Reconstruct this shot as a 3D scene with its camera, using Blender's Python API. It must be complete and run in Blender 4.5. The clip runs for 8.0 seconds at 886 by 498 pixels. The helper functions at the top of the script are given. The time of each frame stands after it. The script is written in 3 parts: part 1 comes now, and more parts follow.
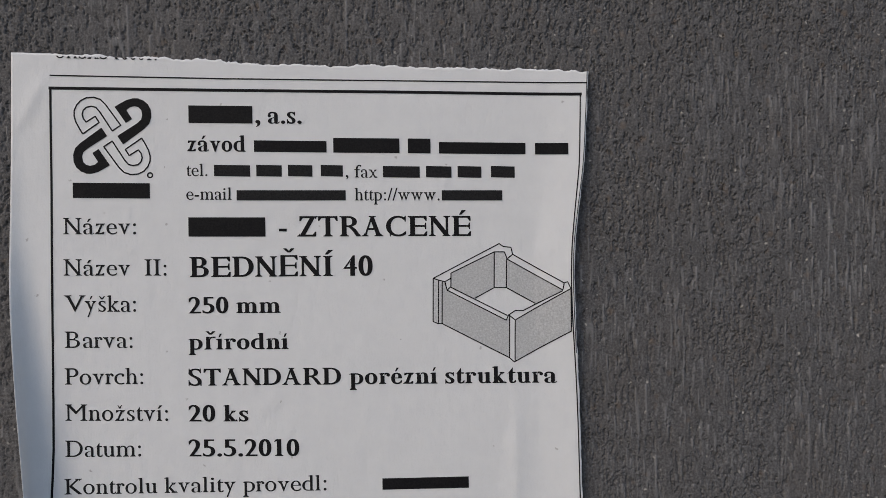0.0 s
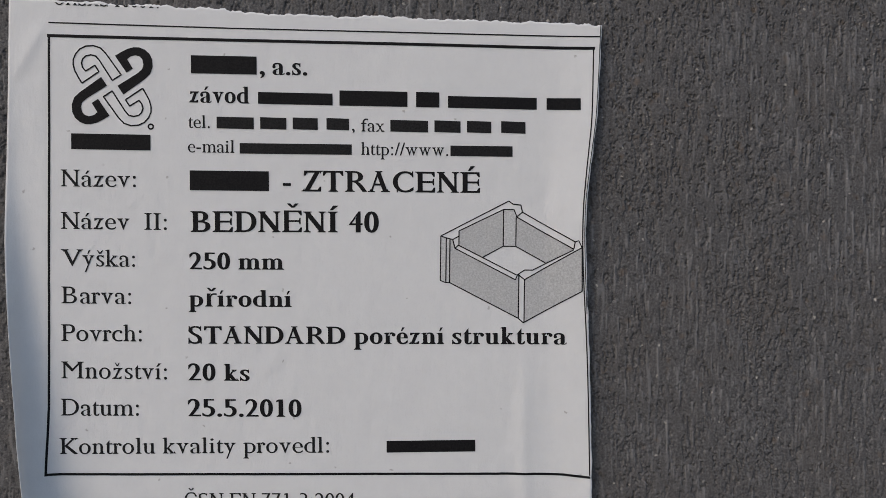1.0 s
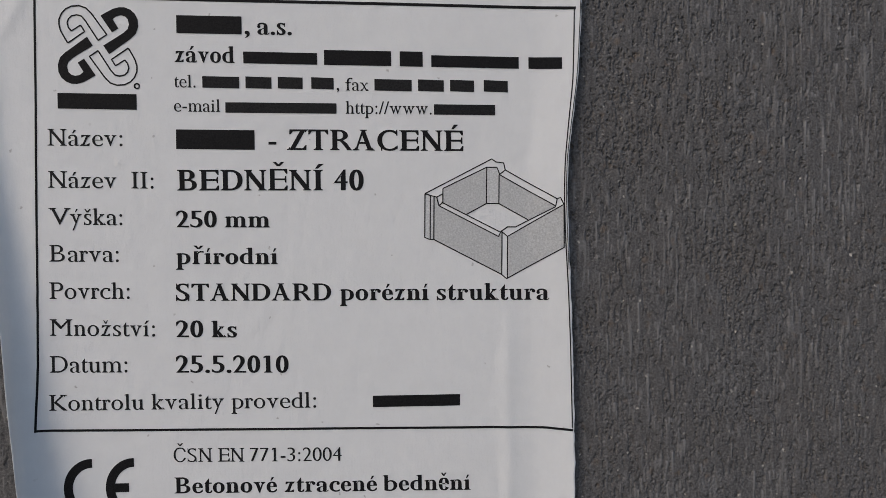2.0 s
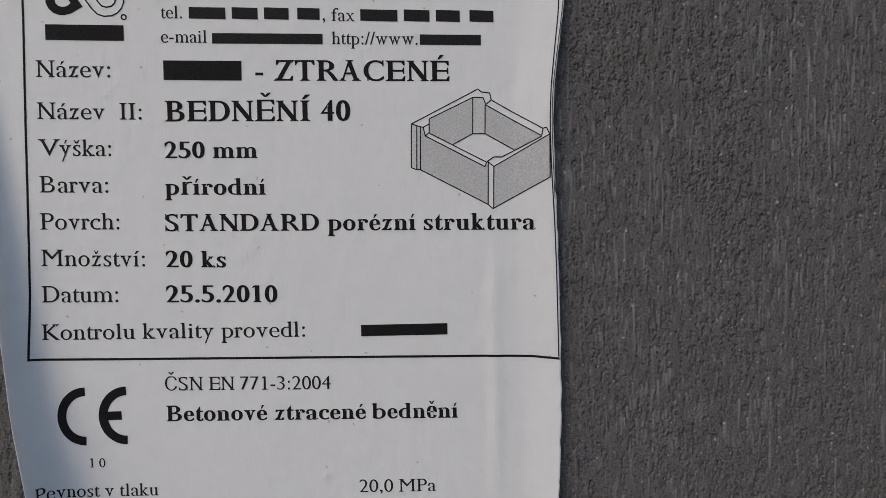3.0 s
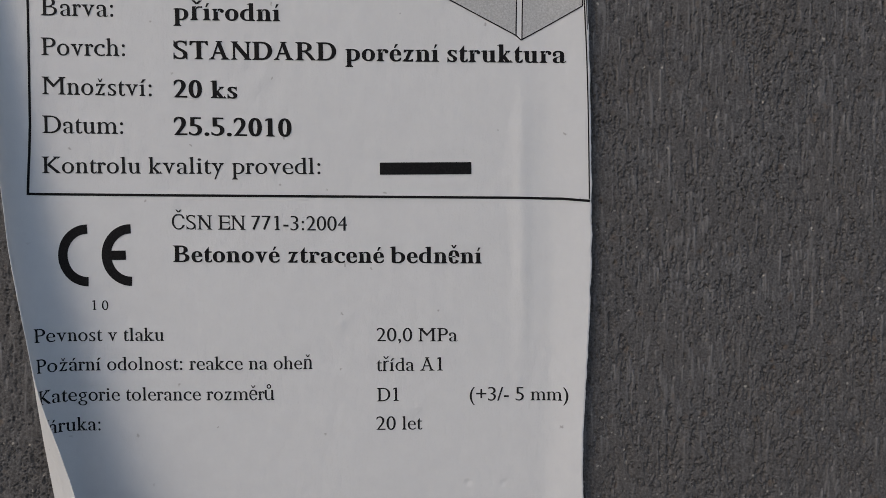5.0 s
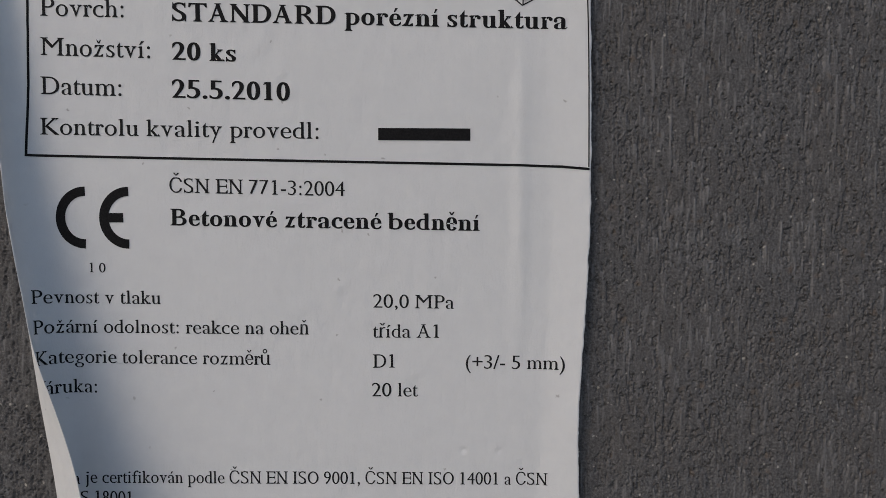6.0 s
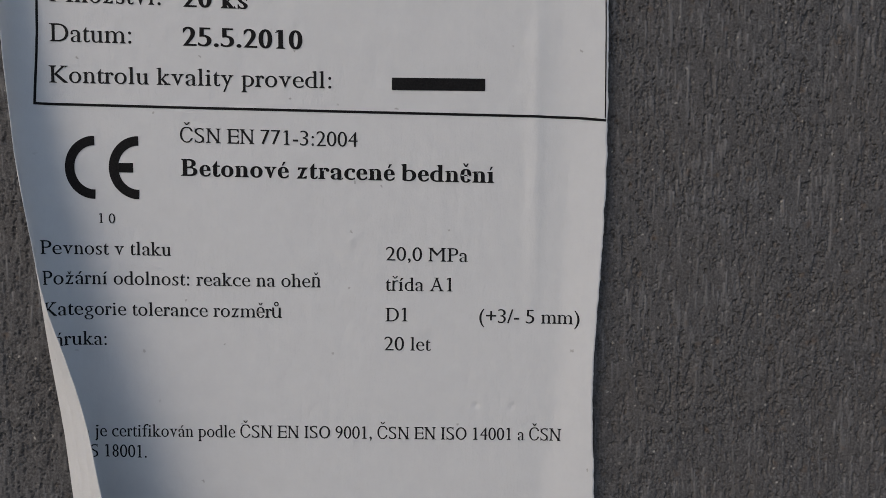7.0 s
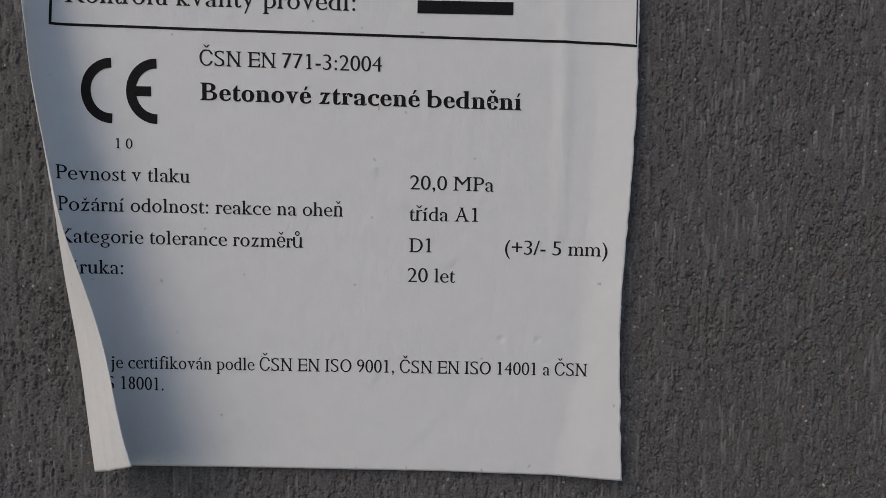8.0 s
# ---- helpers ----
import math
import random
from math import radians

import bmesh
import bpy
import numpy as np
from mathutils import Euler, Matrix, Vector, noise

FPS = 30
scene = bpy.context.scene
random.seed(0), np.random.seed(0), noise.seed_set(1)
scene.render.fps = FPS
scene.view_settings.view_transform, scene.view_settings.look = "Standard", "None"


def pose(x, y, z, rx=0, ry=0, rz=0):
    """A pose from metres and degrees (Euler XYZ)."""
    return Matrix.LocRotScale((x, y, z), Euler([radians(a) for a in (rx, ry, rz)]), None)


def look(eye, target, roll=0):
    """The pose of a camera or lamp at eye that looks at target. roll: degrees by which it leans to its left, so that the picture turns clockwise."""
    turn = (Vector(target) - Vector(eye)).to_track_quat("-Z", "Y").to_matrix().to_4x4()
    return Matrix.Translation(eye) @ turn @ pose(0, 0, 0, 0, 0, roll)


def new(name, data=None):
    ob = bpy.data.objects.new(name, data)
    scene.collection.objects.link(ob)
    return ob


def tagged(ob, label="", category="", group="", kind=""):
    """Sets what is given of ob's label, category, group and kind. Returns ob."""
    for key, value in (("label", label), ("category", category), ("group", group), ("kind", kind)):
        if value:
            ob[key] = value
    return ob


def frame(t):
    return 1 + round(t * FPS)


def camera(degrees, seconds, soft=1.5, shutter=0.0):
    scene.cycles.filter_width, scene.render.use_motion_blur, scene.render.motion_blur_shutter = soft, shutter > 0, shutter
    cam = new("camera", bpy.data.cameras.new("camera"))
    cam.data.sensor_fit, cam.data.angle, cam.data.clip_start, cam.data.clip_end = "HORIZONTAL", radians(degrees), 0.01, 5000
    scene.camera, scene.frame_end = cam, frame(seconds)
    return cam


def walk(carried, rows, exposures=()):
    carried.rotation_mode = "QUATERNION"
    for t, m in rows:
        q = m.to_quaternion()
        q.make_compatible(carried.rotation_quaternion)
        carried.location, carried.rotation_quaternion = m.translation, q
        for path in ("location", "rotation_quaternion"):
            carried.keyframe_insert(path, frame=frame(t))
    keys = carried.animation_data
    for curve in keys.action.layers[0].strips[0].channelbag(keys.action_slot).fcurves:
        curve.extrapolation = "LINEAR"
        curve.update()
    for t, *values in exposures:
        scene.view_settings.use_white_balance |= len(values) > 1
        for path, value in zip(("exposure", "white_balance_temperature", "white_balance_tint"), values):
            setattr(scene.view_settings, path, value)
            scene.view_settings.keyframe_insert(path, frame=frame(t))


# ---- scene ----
from mathutils.geometry import delaunay_2d_cdt

cam = camera(64.0, 8.0, soft=0.8)
PATH = [
    (0, (0.00349, -0.16663, 0.18460), (0.0312, 0.8329, 0.1731), -0.87),
    (0.5, (-0.00076, -0.16634, 0.18353), (0.0291, 0.8332, 0.1747), -0.69),
    (1, (0.00128, -0.16237, 0.17489), (0.0316, 0.8371, 0.1627), -0.31),
    (1.2, (0.00704, -0.16167, 0.17244), (0.0348, 0.8379, 0.1592), -0.65),
    (2.3, (0.00199, -0.16579, 0.16250), (0.0456, 0.8329, 0.1347), -0.57),
    (2.5, (0.00490, -0.16570, 0.15926), (0.0458, 0.8329, 0.1243), -0.60),
    (3, (0.00659, -0.16677, 0.15298), (0.0426, 0.8319, 0.1153), -0.93),
    (3.5, (0.00251, -0.16523, 0.14558), (0.0352, 0.8334, 0.1036), -0.55),
    (4, (0.00222, -0.16165, 0.13729), (0.0354, 0.8363, 0.0828), -0.38),
    (4.5, (0.00614, -0.16187, 0.12810), (0.0366, 0.8365, 0.0800), -0.65),
    (4.7, (0.00343, -0.15928, 0.12238), (0.0326, 0.8395, 0.0828), -0.59),
    (5.8, (0.00156, -0.15786, 0.11282), (0.0340, 0.8400, 0.0568), 0.17),
    (6, (0.00423, -0.15801, 0.11143), (0.0245, 0.8403, 0.0565), 0.27),
    (6.5, (0.00456, -0.15733, 0.10823), (0.0238, 0.8406, 0.0474), 0.44),
    (7, (0.00134, -0.15655, 0.10254), (0.0214, 0.8411, 0.0369), 0.51),
    (7.5, (-0.00271, -0.15428, 0.09428), (0.0185, 0.8430, 0.0238), 0.72),
    (8, (-0.00434, -0.15370, 0.08836), (0.0190, 0.8433, 0.0141), 0.88),
]
walk(cam, [(t, look(eye, target, roll)) for t, eye, target, roll in PATH], [(0.0, 0.14, 6780, 10.4), (8.0, -0.13, 6780, 10.4)])

# ---- light: hazy daylight from the upper left, open sky ----
SUN = Vector((-0.54, -0.52, 0.66)).normalized()
world = bpy.data.worlds.new("sky")
scene.world = world
world.use_nodes = True
wn = world.node_tree.nodes
sky = wn.new("ShaderNodeTexSky")
sky.sky_type = "NISHITA"
sky.sun_disc = False
sky.sun_elevation = math.asin(SUN.z)
sky.sun_rotation = math.atan2(SUN.x, SUN.y)
sky.air_density, sky.dust_density = 1.0, 2.0
wn["Background"].inputs["Strength"].default_value = 0.15
world.node_tree.links.new(sky.outputs[0], wn["Background"].inputs["Color"])
lamp = bpy.data.lights.new("sun", "SUN")
lamp.energy, lamp.angle, lamp.color = 0.62, radians(36), (1.0, 0.90, 0.79)
sun = new("sun", lamp)
sun.matrix_world = look(SUN * 5, (0, 0, 0))


MM = 0.001


# ---- materials ----
class Shader:
    """A node material built up step by step."""

    def __init__(self, name):
        self.mat = bpy.data.materials.new(name)
        self.mat.use_nodes = True
        self.nodes, self.links = self.mat.node_tree.nodes, self.mat.node_tree.links
        self.bsdf = self.nodes["Principled BSDF"]
        self.coord = self.nodes.new("ShaderNodeTexCoord").outputs["Object"]

    def link(self, a, b):
        self.links.new(a, b)

    def scaled(self, sx, sy, sz):
        n = self.nodes.new("ShaderNodeMapping")
        n.inputs["Scale"].default_value = (sx, sy, sz)
        self.link(self.coord, n.inputs["Vector"])
        return n.outputs[0]

    def noise(self, scale, detail=3.0, rough=0.5, vector=None):
        n = self.nodes.new("ShaderNodeTexNoise")
        n.inputs["Scale"].default_value, n.inputs["Detail"].default_value, n.inputs["Roughness"].default_value = scale, detail, rough
        self.link(vector or self.coord, n.inputs["Vector"])
        return n.outputs["Fac"]

    def colour_noise(self, scale):
        n = self.nodes.new("ShaderNodeTexNoise")
        n.inputs["Scale"].default_value = scale
        self.link(self.coord, n.inputs["Vector"])
        return n.outputs["Color"]

    def cells(self, scale, vector=None):
        # laid flat on the upright face
        turn = self.nodes.new("ShaderNodeMapping")
        turn.inputs["Rotation"].default_value = (radians(90), 0, 0)
        self.link(vector or self.coord, turn.inputs["Vector"])
        n = self.nodes.new("ShaderNodeTexVoronoi")
        n.voronoi_dimensions = "2D"
        n.inputs["Scale"].default_value = scale
        self.link(turn.outputs[0], n.inputs["Vector"])
        return n

    def ramp(self, fac, *stops):
        n = self.nodes.new("ShaderNodeValToRGB")
        while len(n.color_ramp.elements) < len(stops):
            n.color_ramp.elements.new(0.5)
        for e, (at, c) in zip(n.color_ramp.elements, stops):
            e.position = at
            e.color = (*c, 1) if len(c) == 3 else (c[0], c[0], c[0], 1)
        self.link(fac, n.inputs[0])
        return n.outputs[0]

    def mix(self, fac, a, b, how="MIX"):
        n = self.nodes.new("ShaderNodeMix")
        n.data_type, n.blend_type = "RGBA", how
        for socket, v in ((n.inputs[0], fac), (n.inputs[6], a), (n.inputs[7], b)):
            if isinstance(v, (int, float)):
                socket.default_value = v
            elif isinstance(v, tuple):
                socket.default_value = (*v, 1)
            else:
                self.link(v, socket)
        return n.outputs[2]

    def math(self, op, a, b):
        n = self.nodes.new("ShaderNodeMath")
        n.operation = op
        for socket, v in zip(n.inputs, (a, b)):
            if isinstance(v, (int, float)):
                socket.default_value = v
            else:
                self.link(v, socket)
        return n.outputs[0]

    def bump(self, height, distance, strength=1.0):
        n = self.nodes.new("ShaderNodeBump")
        n.inputs["Distance"].default_value, n.inputs["Strength"].default_value = distance, strength
        self.link(height, n.inputs["Height"])
        self.link(n.outputs[0], self.bsdf.inputs["Normal"])

    def done(self, colour, rough, spec=0.5):
        for socket, v in ((self.bsdf.inputs["Base Color"], colour), (self.bsdf.inputs["Roughness"], rough)):
            if isinstance(v, tuple):
                socket.default_value = (*v, 1)
            elif isinstance(v, (int, float)):
                socket.default_value = v
            else:
                self.link(v, socket)
        self.bsdf.inputs["Specular IOR Level"].default_value = spec
        return self.mat


def concrete_material():
    s = Shader("porous_concrete")
    streak = s.noise(1.0, 3, 0.6, s.scaled(1700, 1700, 95))
    grain = s.noise(1900, 5, 0.7)
    patch = s.noise(45, 4, 0.6)
    base = s.ramp(grain, (0.34, (0.0455, 0.044, 0.0445)), (0.50, (0.091, 0.088, 0.089)), (0.66, (0.156, 0.152, 0.153)))
    base = s.mix(s.ramp(streak, (0.58, (0.0,)), (0.70, (0.3,))), base, (0.19, 0.19, 0.188))
    # fines smeared pale along the drag marks
    fines = s.nodes.new("ShaderNodeAttribute")
    fines.attribute_name = "fines"
    base = s.mix(s.math("MULTIPLY", fines.outputs["Fac"], 1.0), base, (0.23, 0.225, 0.226))
    base = s.mix(s.ramp(patch, (0.42, (0.0,)), (0.66, (0.25,))), base, (0.100, 0.086, 0.076))
    # pale and tan sand grains of many sizes
    uneven = s.mix(0.0012, s.coord, s.colour_noise(900), "ADD")
    pale = s.cells(280, uneven)
    reach = s.math("ADD", pale.outputs["Distance"], s.math("MULTIPLY", s.noise(260, 1), 0.30))
    spot = s.ramp(reach, (0.15, (0.9,)), (0.22, (0.0,)))
    chosen = s.ramp(pale.outputs["Color"], (0.50, (0.0,)), (0.75, (1.0,)))
    base = s.mix(s.math("MULTIPLY", spot, chosen), base, (0.40, 0.375, 0.34))
    tan = s.cells(260, uneven)
    spot = s.ramp(tan.outputs["Distance"], (0.10, (0.55,)), (0.30, (0.0,)))
    chosen = s.ramp(s.noise(300, 1), (0.56, (0.0,)), (0.66, (1.0,)))
    base = s.mix(s.math("MULTIPLY", spot, chosen), base, (0.125, 0.095, 0.074))
    s.bump(s.math("ADD", s.math("MULTIPLY", grain, 0.6), s.math("MULTIPLY", streak, 0.3)), 0.00016, 0.8)
    return s.done(base, 0.8, 0.3)


def paper_material():
    s = Shader("white_paper")
    cloud = s.noise(240, 7, 0.68)
    fibre = s.noise(2600, 3, 0.6)
    speck = s.cells(75, s.mix(0.0015, s.coord, s.colour_noise(900), "ADD"))
    dirt = s.math("MULTIPLY", s.ramp(speck.outputs["Distance"], (0.010, (0.5,)), (0.026, (0.0,))), s.ramp(speck.outputs["Color"], (0.60, (0.0,)), (0.66, (1.0,))))
    base = s.ramp(cloud, (0.3, (0.68, 0.68, 0.684)), (0.7, (0.715, 0.715, 0.715)))
    base = s.mix(dirt, base, (0.22, 0.20, 0.18))
    ripple = s.noise(1.0, 4, 0.6, s.scaled(420, 420, 110))
    s.bump(s.math("ADD", s.math("MULTIPLY", s.math("ADD", cloud, ripple), 0.6), s.math("MULTIPLY", fibre, 0.1)), 0.0006, 0.4)
    return s.done(base, 0.75, 0.3)


def ink_material(name, dark, light):
    s = Shader(name)
    base = s.ramp(s.noise(2500, 3, 0.6), (0.35, dark), (0.75, light))
    return s.done(base, 0.7, 0.12)


def ground_material():
    s = Shader("dark_asphalt")
    base = s.ramp(s.noise(90, 6, 0.7), (0.3, (0.022, 0.021, 0.020)), (0.7, (0.062, 0.060, 0.057)))
    s.bump(s.noise(60, 6, 0.7), 0.01, 0.8)
    return s.done(base, 0.95, 0.2)


CONCRETE, PAPER, GROUND = concrete_material(), paper_material(), ground_material()
INK = ink_material("black_toner", (0.006, 0.006, 0.007), (0.016, 0.015, 0.016))
INK_THIN = ink_material("thin_black_toner", (0.010, 0.010, 0.011), (0.026, 0.025, 0.026))
HALFTONE = ink_material("grey_halftone_toner", (0.40, 0.40, 0.40), (0.60, 0.60, 0.60))
HALFTONE_PALE = ink_material("pale_halftone_toner", (0.45, 0.45, 0.45), (0.70, 0.70, 0.70))


def mesh_object(name, verts, faces, material, parent=None, label="", smooth=False):
    me = bpy.data.meshes.new(name)
    me.from_pydata([tuple(v) for v in verts], [], faces)
    me.materials.append(material)
    if smooth:
        me.polygons.foreach_set("use_smooth", [True] * len(me.polygons))
    ob = new(name, me)
    ob.parent = parent
    return tagged(ob, label)


def grid_faces(rows, cols, start=0, flip=False):
    i = (np.arange(rows - 1)[:, None] * cols + np.arange(cols - 1)[None, :]).ravel() + start
    q = np.stack([i, i + 1, i + cols + 1, i + cols], 1)
    return q[:, ::-1] if flip else q


def fast_mesh(name, verts, quads, material):
    me = bpy.data.meshes.new(name)
    me.vertices.add(len(verts))
    me.vertices.foreach_set("co", np.asarray(verts, np.float32).ravel())
    me.loops.add(quads.size)
    me.loops.foreach_set("vertex_index", quads.ravel().astype(np.int32))
    me.polygons.add(len(quads))
    me.polygons.foreach_set("loop_start", np.arange(0, quads.size, 4, dtype=np.int32))
    me.polygons.foreach_set("use_smooth", np.ones(len(quads), bool))
    me.materials.append(material)
    me.update(calc_edges=True)
    return me


def rough_field(rng, rows, cols, step, length_x, length_z):
    """Smooth random heights of unit spread, with the given grain lengths in metres."""
    fz = np.fft.fftfreq(rows, step)[:, None]
    fx = np.fft.rfftfreq(cols, step)[None, :]
    keep = np.exp(-2 * ((math.pi * fx * length_x) ** 2 + (math.pi * fz * length_z) ** 2))
    field = np.fft.irfft2(np.fft.rfft2(rng.standard_normal((rows, cols))) * keep, (rows, cols))
    return (field - field.mean()) / field.std()


# ---- ground ----
def build_ground():
    me = bpy.data.meshes.new("ground")
    me.from_pydata([(-3000, -3000, 0), (3000, -3000, 0), (3000, 3000, 0), (-3000, 3000, 0)], [], [(0, 1, 2, 3)])
    me.materials.append(GROUND)
    tagged(new("ground", me), "dark grey asphalt yard under the concrete block", "ground", kind="structure")


# ---- the hollow concrete formwork block ----
HALF_W, TALL, DEEP, WALL = 0.25, 0.25, 0.40, 0.05


def build_block():
    bm = bmesh.new()

    def box(x0, x1, y0, y1, z0, z1):
        made = bmesh.ops.create_cube(bm, size=1)
        for v in made["verts"]:
            v.co = Vector(((x0 + x1) / 2 + v.co.x * (x1 - x0), (y0 + y1) / 2 + v.co.y * (y1 - y0), (z0 + z1) / 2 + v.co.z * (z1 - z0)))

    x0, x1 = 0.01 - HALF_W, 0.01 + HALF_W
    box(x0, x1, 0.002, WALL, 0, TALL - 0.001)
    box(x0, x1, DEEP - WALL, DEEP, 0, TALL)
    box(x0, x0 + WALL, WALL, DEEP - WALL, 0, TALL - 0.02)
    box(x1 - WALL, x1, WALL, DEEP - WALL, 0, TALL - 0.02)
    bmesh.ops.bevel(bm, geom=bm.edges[:], offset=0.002, segments=2, affect="EDGES")
    me = bpy.data.meshes.new("concrete_block")
    bm.to_mesh(me)
    bm.free()
    me.materials.append(CONCRETE)
    block = tagged(new("concrete_block", me), "grey porous concrete hollow formwork block standing on the ground", "concrete block")

    # the front face: a dragged flat skin, torn into sharp small pits, with raised drag marks
    step = 0.00018
    rng = np.random.default_rng(7)
    near_x = np.arange(-0.104, 0.121, step)
    xs = np.concatenate([np.linspace(x0, near_x[0] - 0.003, 40), near_x, np.linspace(near_x[-1] + 0.003, x1, 36)])
    zs = np.arange(0.0008, TALL - 0.0005, step)
    rows, cols = len(zs), len(xs)
    r = lambda lx, lz: rough_field(rng, rows, cols, step, lx, lz)
    wide = r(0.005, 0.007)
    torn = np.clip(0.42 + 0.3 * wide + 0.45 * np.clip((zs[:, None] - 0.222) / 0.012, 0, 1), 0.05, 1.0)
    lump = r(0.0006, 0.0009)
    drag = (r(0.00016, 0.0010) + 0.5 * r(0.0003, 0.0024)) / 1.12
    smear = r(0.00020, 0.0016)
    raw = 0.45 * r(0.00010, 0.00012) + 0.55 * r(0.00016, 0.00034) + 0.45 * r(0.0003, 0.0009) + 0.30 * lump + (1.2 - torn) * 0.5 * drag
    raw /= raw.std()
    pit = np.clip((raw * -1 - 0.98 + 0.55 * torn) / 0.4, 0, 1)
    fines = np.zeros((rows, cols))
    for _ in range(4200):
        i, k = int(rng.integers(0, rows)), int(rng.integers(45, cols - 45))
        long = int((0.8 + rng.exponential(2.4)) * MM / step)
        tall = min(1.0, rng.uniform(0.3, 1.0) ** 1.3 * (1.35 - 0.9 * torn[i, k]))
        width = rng.uniform(0.7, 1.7)
        down = np.arange(max(i - long, 0), i + 1)
        s = (i - down) / max(long, 1)
        body = tall * np.clip(1 - s, 0, 1) ** 0.6 * np.clip((s * long + 0.6) / 1.2, 0, 1)
        drift = k + rng.uniform(-1.2, 1.2) * s
        for c in range(k - 5, k + 6):
            shape = body * np.exp(-((c - drift) / width) ** 2)
            fines[down, c] = np.maximum(fines[down, c], shape)
    fines = np.maximum(fines, np.clip(smear - 0.8, 0, 1) * 0.45 * (1.1 - torn))
    pit *= np.clip(1 - 1.3 * fines, 0, 1)
    high = 0.042 * np.clip(raw, -1.5, 1.5) * (0.35 + torn) - (0.31 + 0.10 * lump.clip(-1, 1)) * pit + 0.20 * fines + 0.03 * lump + 0.06 * wide
    y = -high * MM
    y[0, :] = y[-1, :] = 0.003
    y[:, 0] = y[:, -1] = 0.003
    verts = np.stack([np.broadcast_to(xs[None, :], y.shape), y, np.broadcast_to(zs[:, None], y.shape)], -1).reshape(-1, 3)
    quads = grid_faces(rows, cols)
    # behind the label a flat backing is enough
    hidden = (-0.060, 0.024, 0.036, 0.217)
    at = verts[quads[:, 0]]
    shut = (at[:, 0] > hidden[0]) & (at[:, 0] < hidden[1]) & (at[:, 2] > hidden[2]) & (at[:, 2] < hidden[3])
    quads = quads[~shut]
    used, quads = np.unique(quads, return_inverse=True)
    quads = quads.reshape(-1, 4)
    a, b, c, d = hidden[0] - 0.001, hidden[1] + 0.001, hidden[2] - 0.001, hidden[3] + 0.001
    n = len(used)
    verts = np.concatenate([verts[used], [(a, 0.0006, c), (b, 0.0006, c), (b, 0.0006, d), (a, 0.0006, d)]])
    quads = np.concatenate([quads, [(n, n + 1, n + 2, n + 3)]])
    me = fast_mesh("front_face", verts, quads, CONCRETE)
    me.attributes.new("fines", "FLOAT", "POINT").data.foreach_set("value", np.concatenate([fines.ravel()[used], np.zeros(4)]).astype(np.float32))
    face = new("front_face", me)
    face.parent = block
    tagged(face, "streaked and pitted grey concrete face")


# ---- the paper sheet: shape in millimetres, u to the right and z up in its plane ----
def eased(knots, soft):
    """A smooth curve z -> value through a few knots."""
    at = np.arange(0.0, 260.0, 0.5)
    v = np.interp(at, [k[0] for k in knots], [k[1] for k in knots])
    k = np.exp(-0.5 * (np.arange(-40, 41) * 0.5 / soft) ** 2)
    v = np.convolve(np.pad(v, 40, mode="edge"), k / k.sum(), mode="valid")
    return lambda z: np.interp(z, at, v)


right_edge = eased([(26, 39.3), (45, 38.25), (57, 37.85), (68, 37.9), (80, 38.6), (95, 39.4), (106, 39.8), (121, 39.9), (142, 39.6), (156, 39.2), (168, 38.7), (177, 38.5), (184, 38.8), (193, 40.0), (202, 41.3), (214, 42.1), (229, 42.9)], 2.5)
curl_angle = eased([(24, 143), (34, 139), (44, 138), (54, 138), (64, 134.8), (74, 127.2), (84, 119), (94, 118), (106, 113), (120, 115), (138, 101), (160, 72), (190, 23), (229, 3)], 3.0)
curl_start = eased([(24, -66.7), (34, -67.7), (44, -68.4), (54, -69.3), (64, -70.6), (74, -71.7), (84, -72.2), (94, -73.7), (106, -75.5), (120, -78.2), (138, -80.4), (160, -82.8), (190, -85.2), (229, -86.8)], 4.0)
curl_length = eased([(20, 11), (60, 12), (90, 12.5), (110, 12), (130, 10), (150, 7), (170, 5), (229, 5)], 6.0)
edge_lift = eased([(26, 1.9), (60, 1.7), (100, 1.4), (125, 1.1), (150, 1.0), (180, 1.6), (200, 1.3), (215, 0.7), (229, 0.4)], 6.0)
margin = eased([(26, 14.5), (36, 12.0), (48, 9.0), (62, 7.6), (100, 7.8), (130, 9.0), (229, 9.5)], 4.0)
NODES, WEIGHTS = np.polynomial.legendre.leggauss(10)
NODES, WEIGHTS = (NODES + 1) / 2, WEIGHTS / 2


def left_edge(z):
    return -90.1 - (229.0 - z) * 0.0173


def soft_bump(u, z, cu, cz, r):
    return np.exp(-((u - cu) ** 2 + (z - cz) ** 2) / (r * r))


CRUMPLE = rough_field(np.random.default_rng(11), 512, 320, 0.5, 0.8, 1.2) + 0.8 * rough_field(np.random.default_rng(12), 512, 320, 0.5, 0.45, 0.6)


def crumple(u, z):
    """Small uneven swellings of damp paper."""
    a, b = np.clip((u + 110) / 0.5, 0, 317.9), np.clip(z / 0.5, 0, 509.9)
    i, j = b.astype(int), a.astype(int)
    p, q = b - i, a - j
    return (CRUMPLE[i, j] * (1 - p) * (1 - q) + CRUMPLE[i + 1, j] * p * (1 - q) + CRUMPLE[i, j + 1] * (1 - p) * q + CRUMPLE[i + 1, j + 1] * p * q)


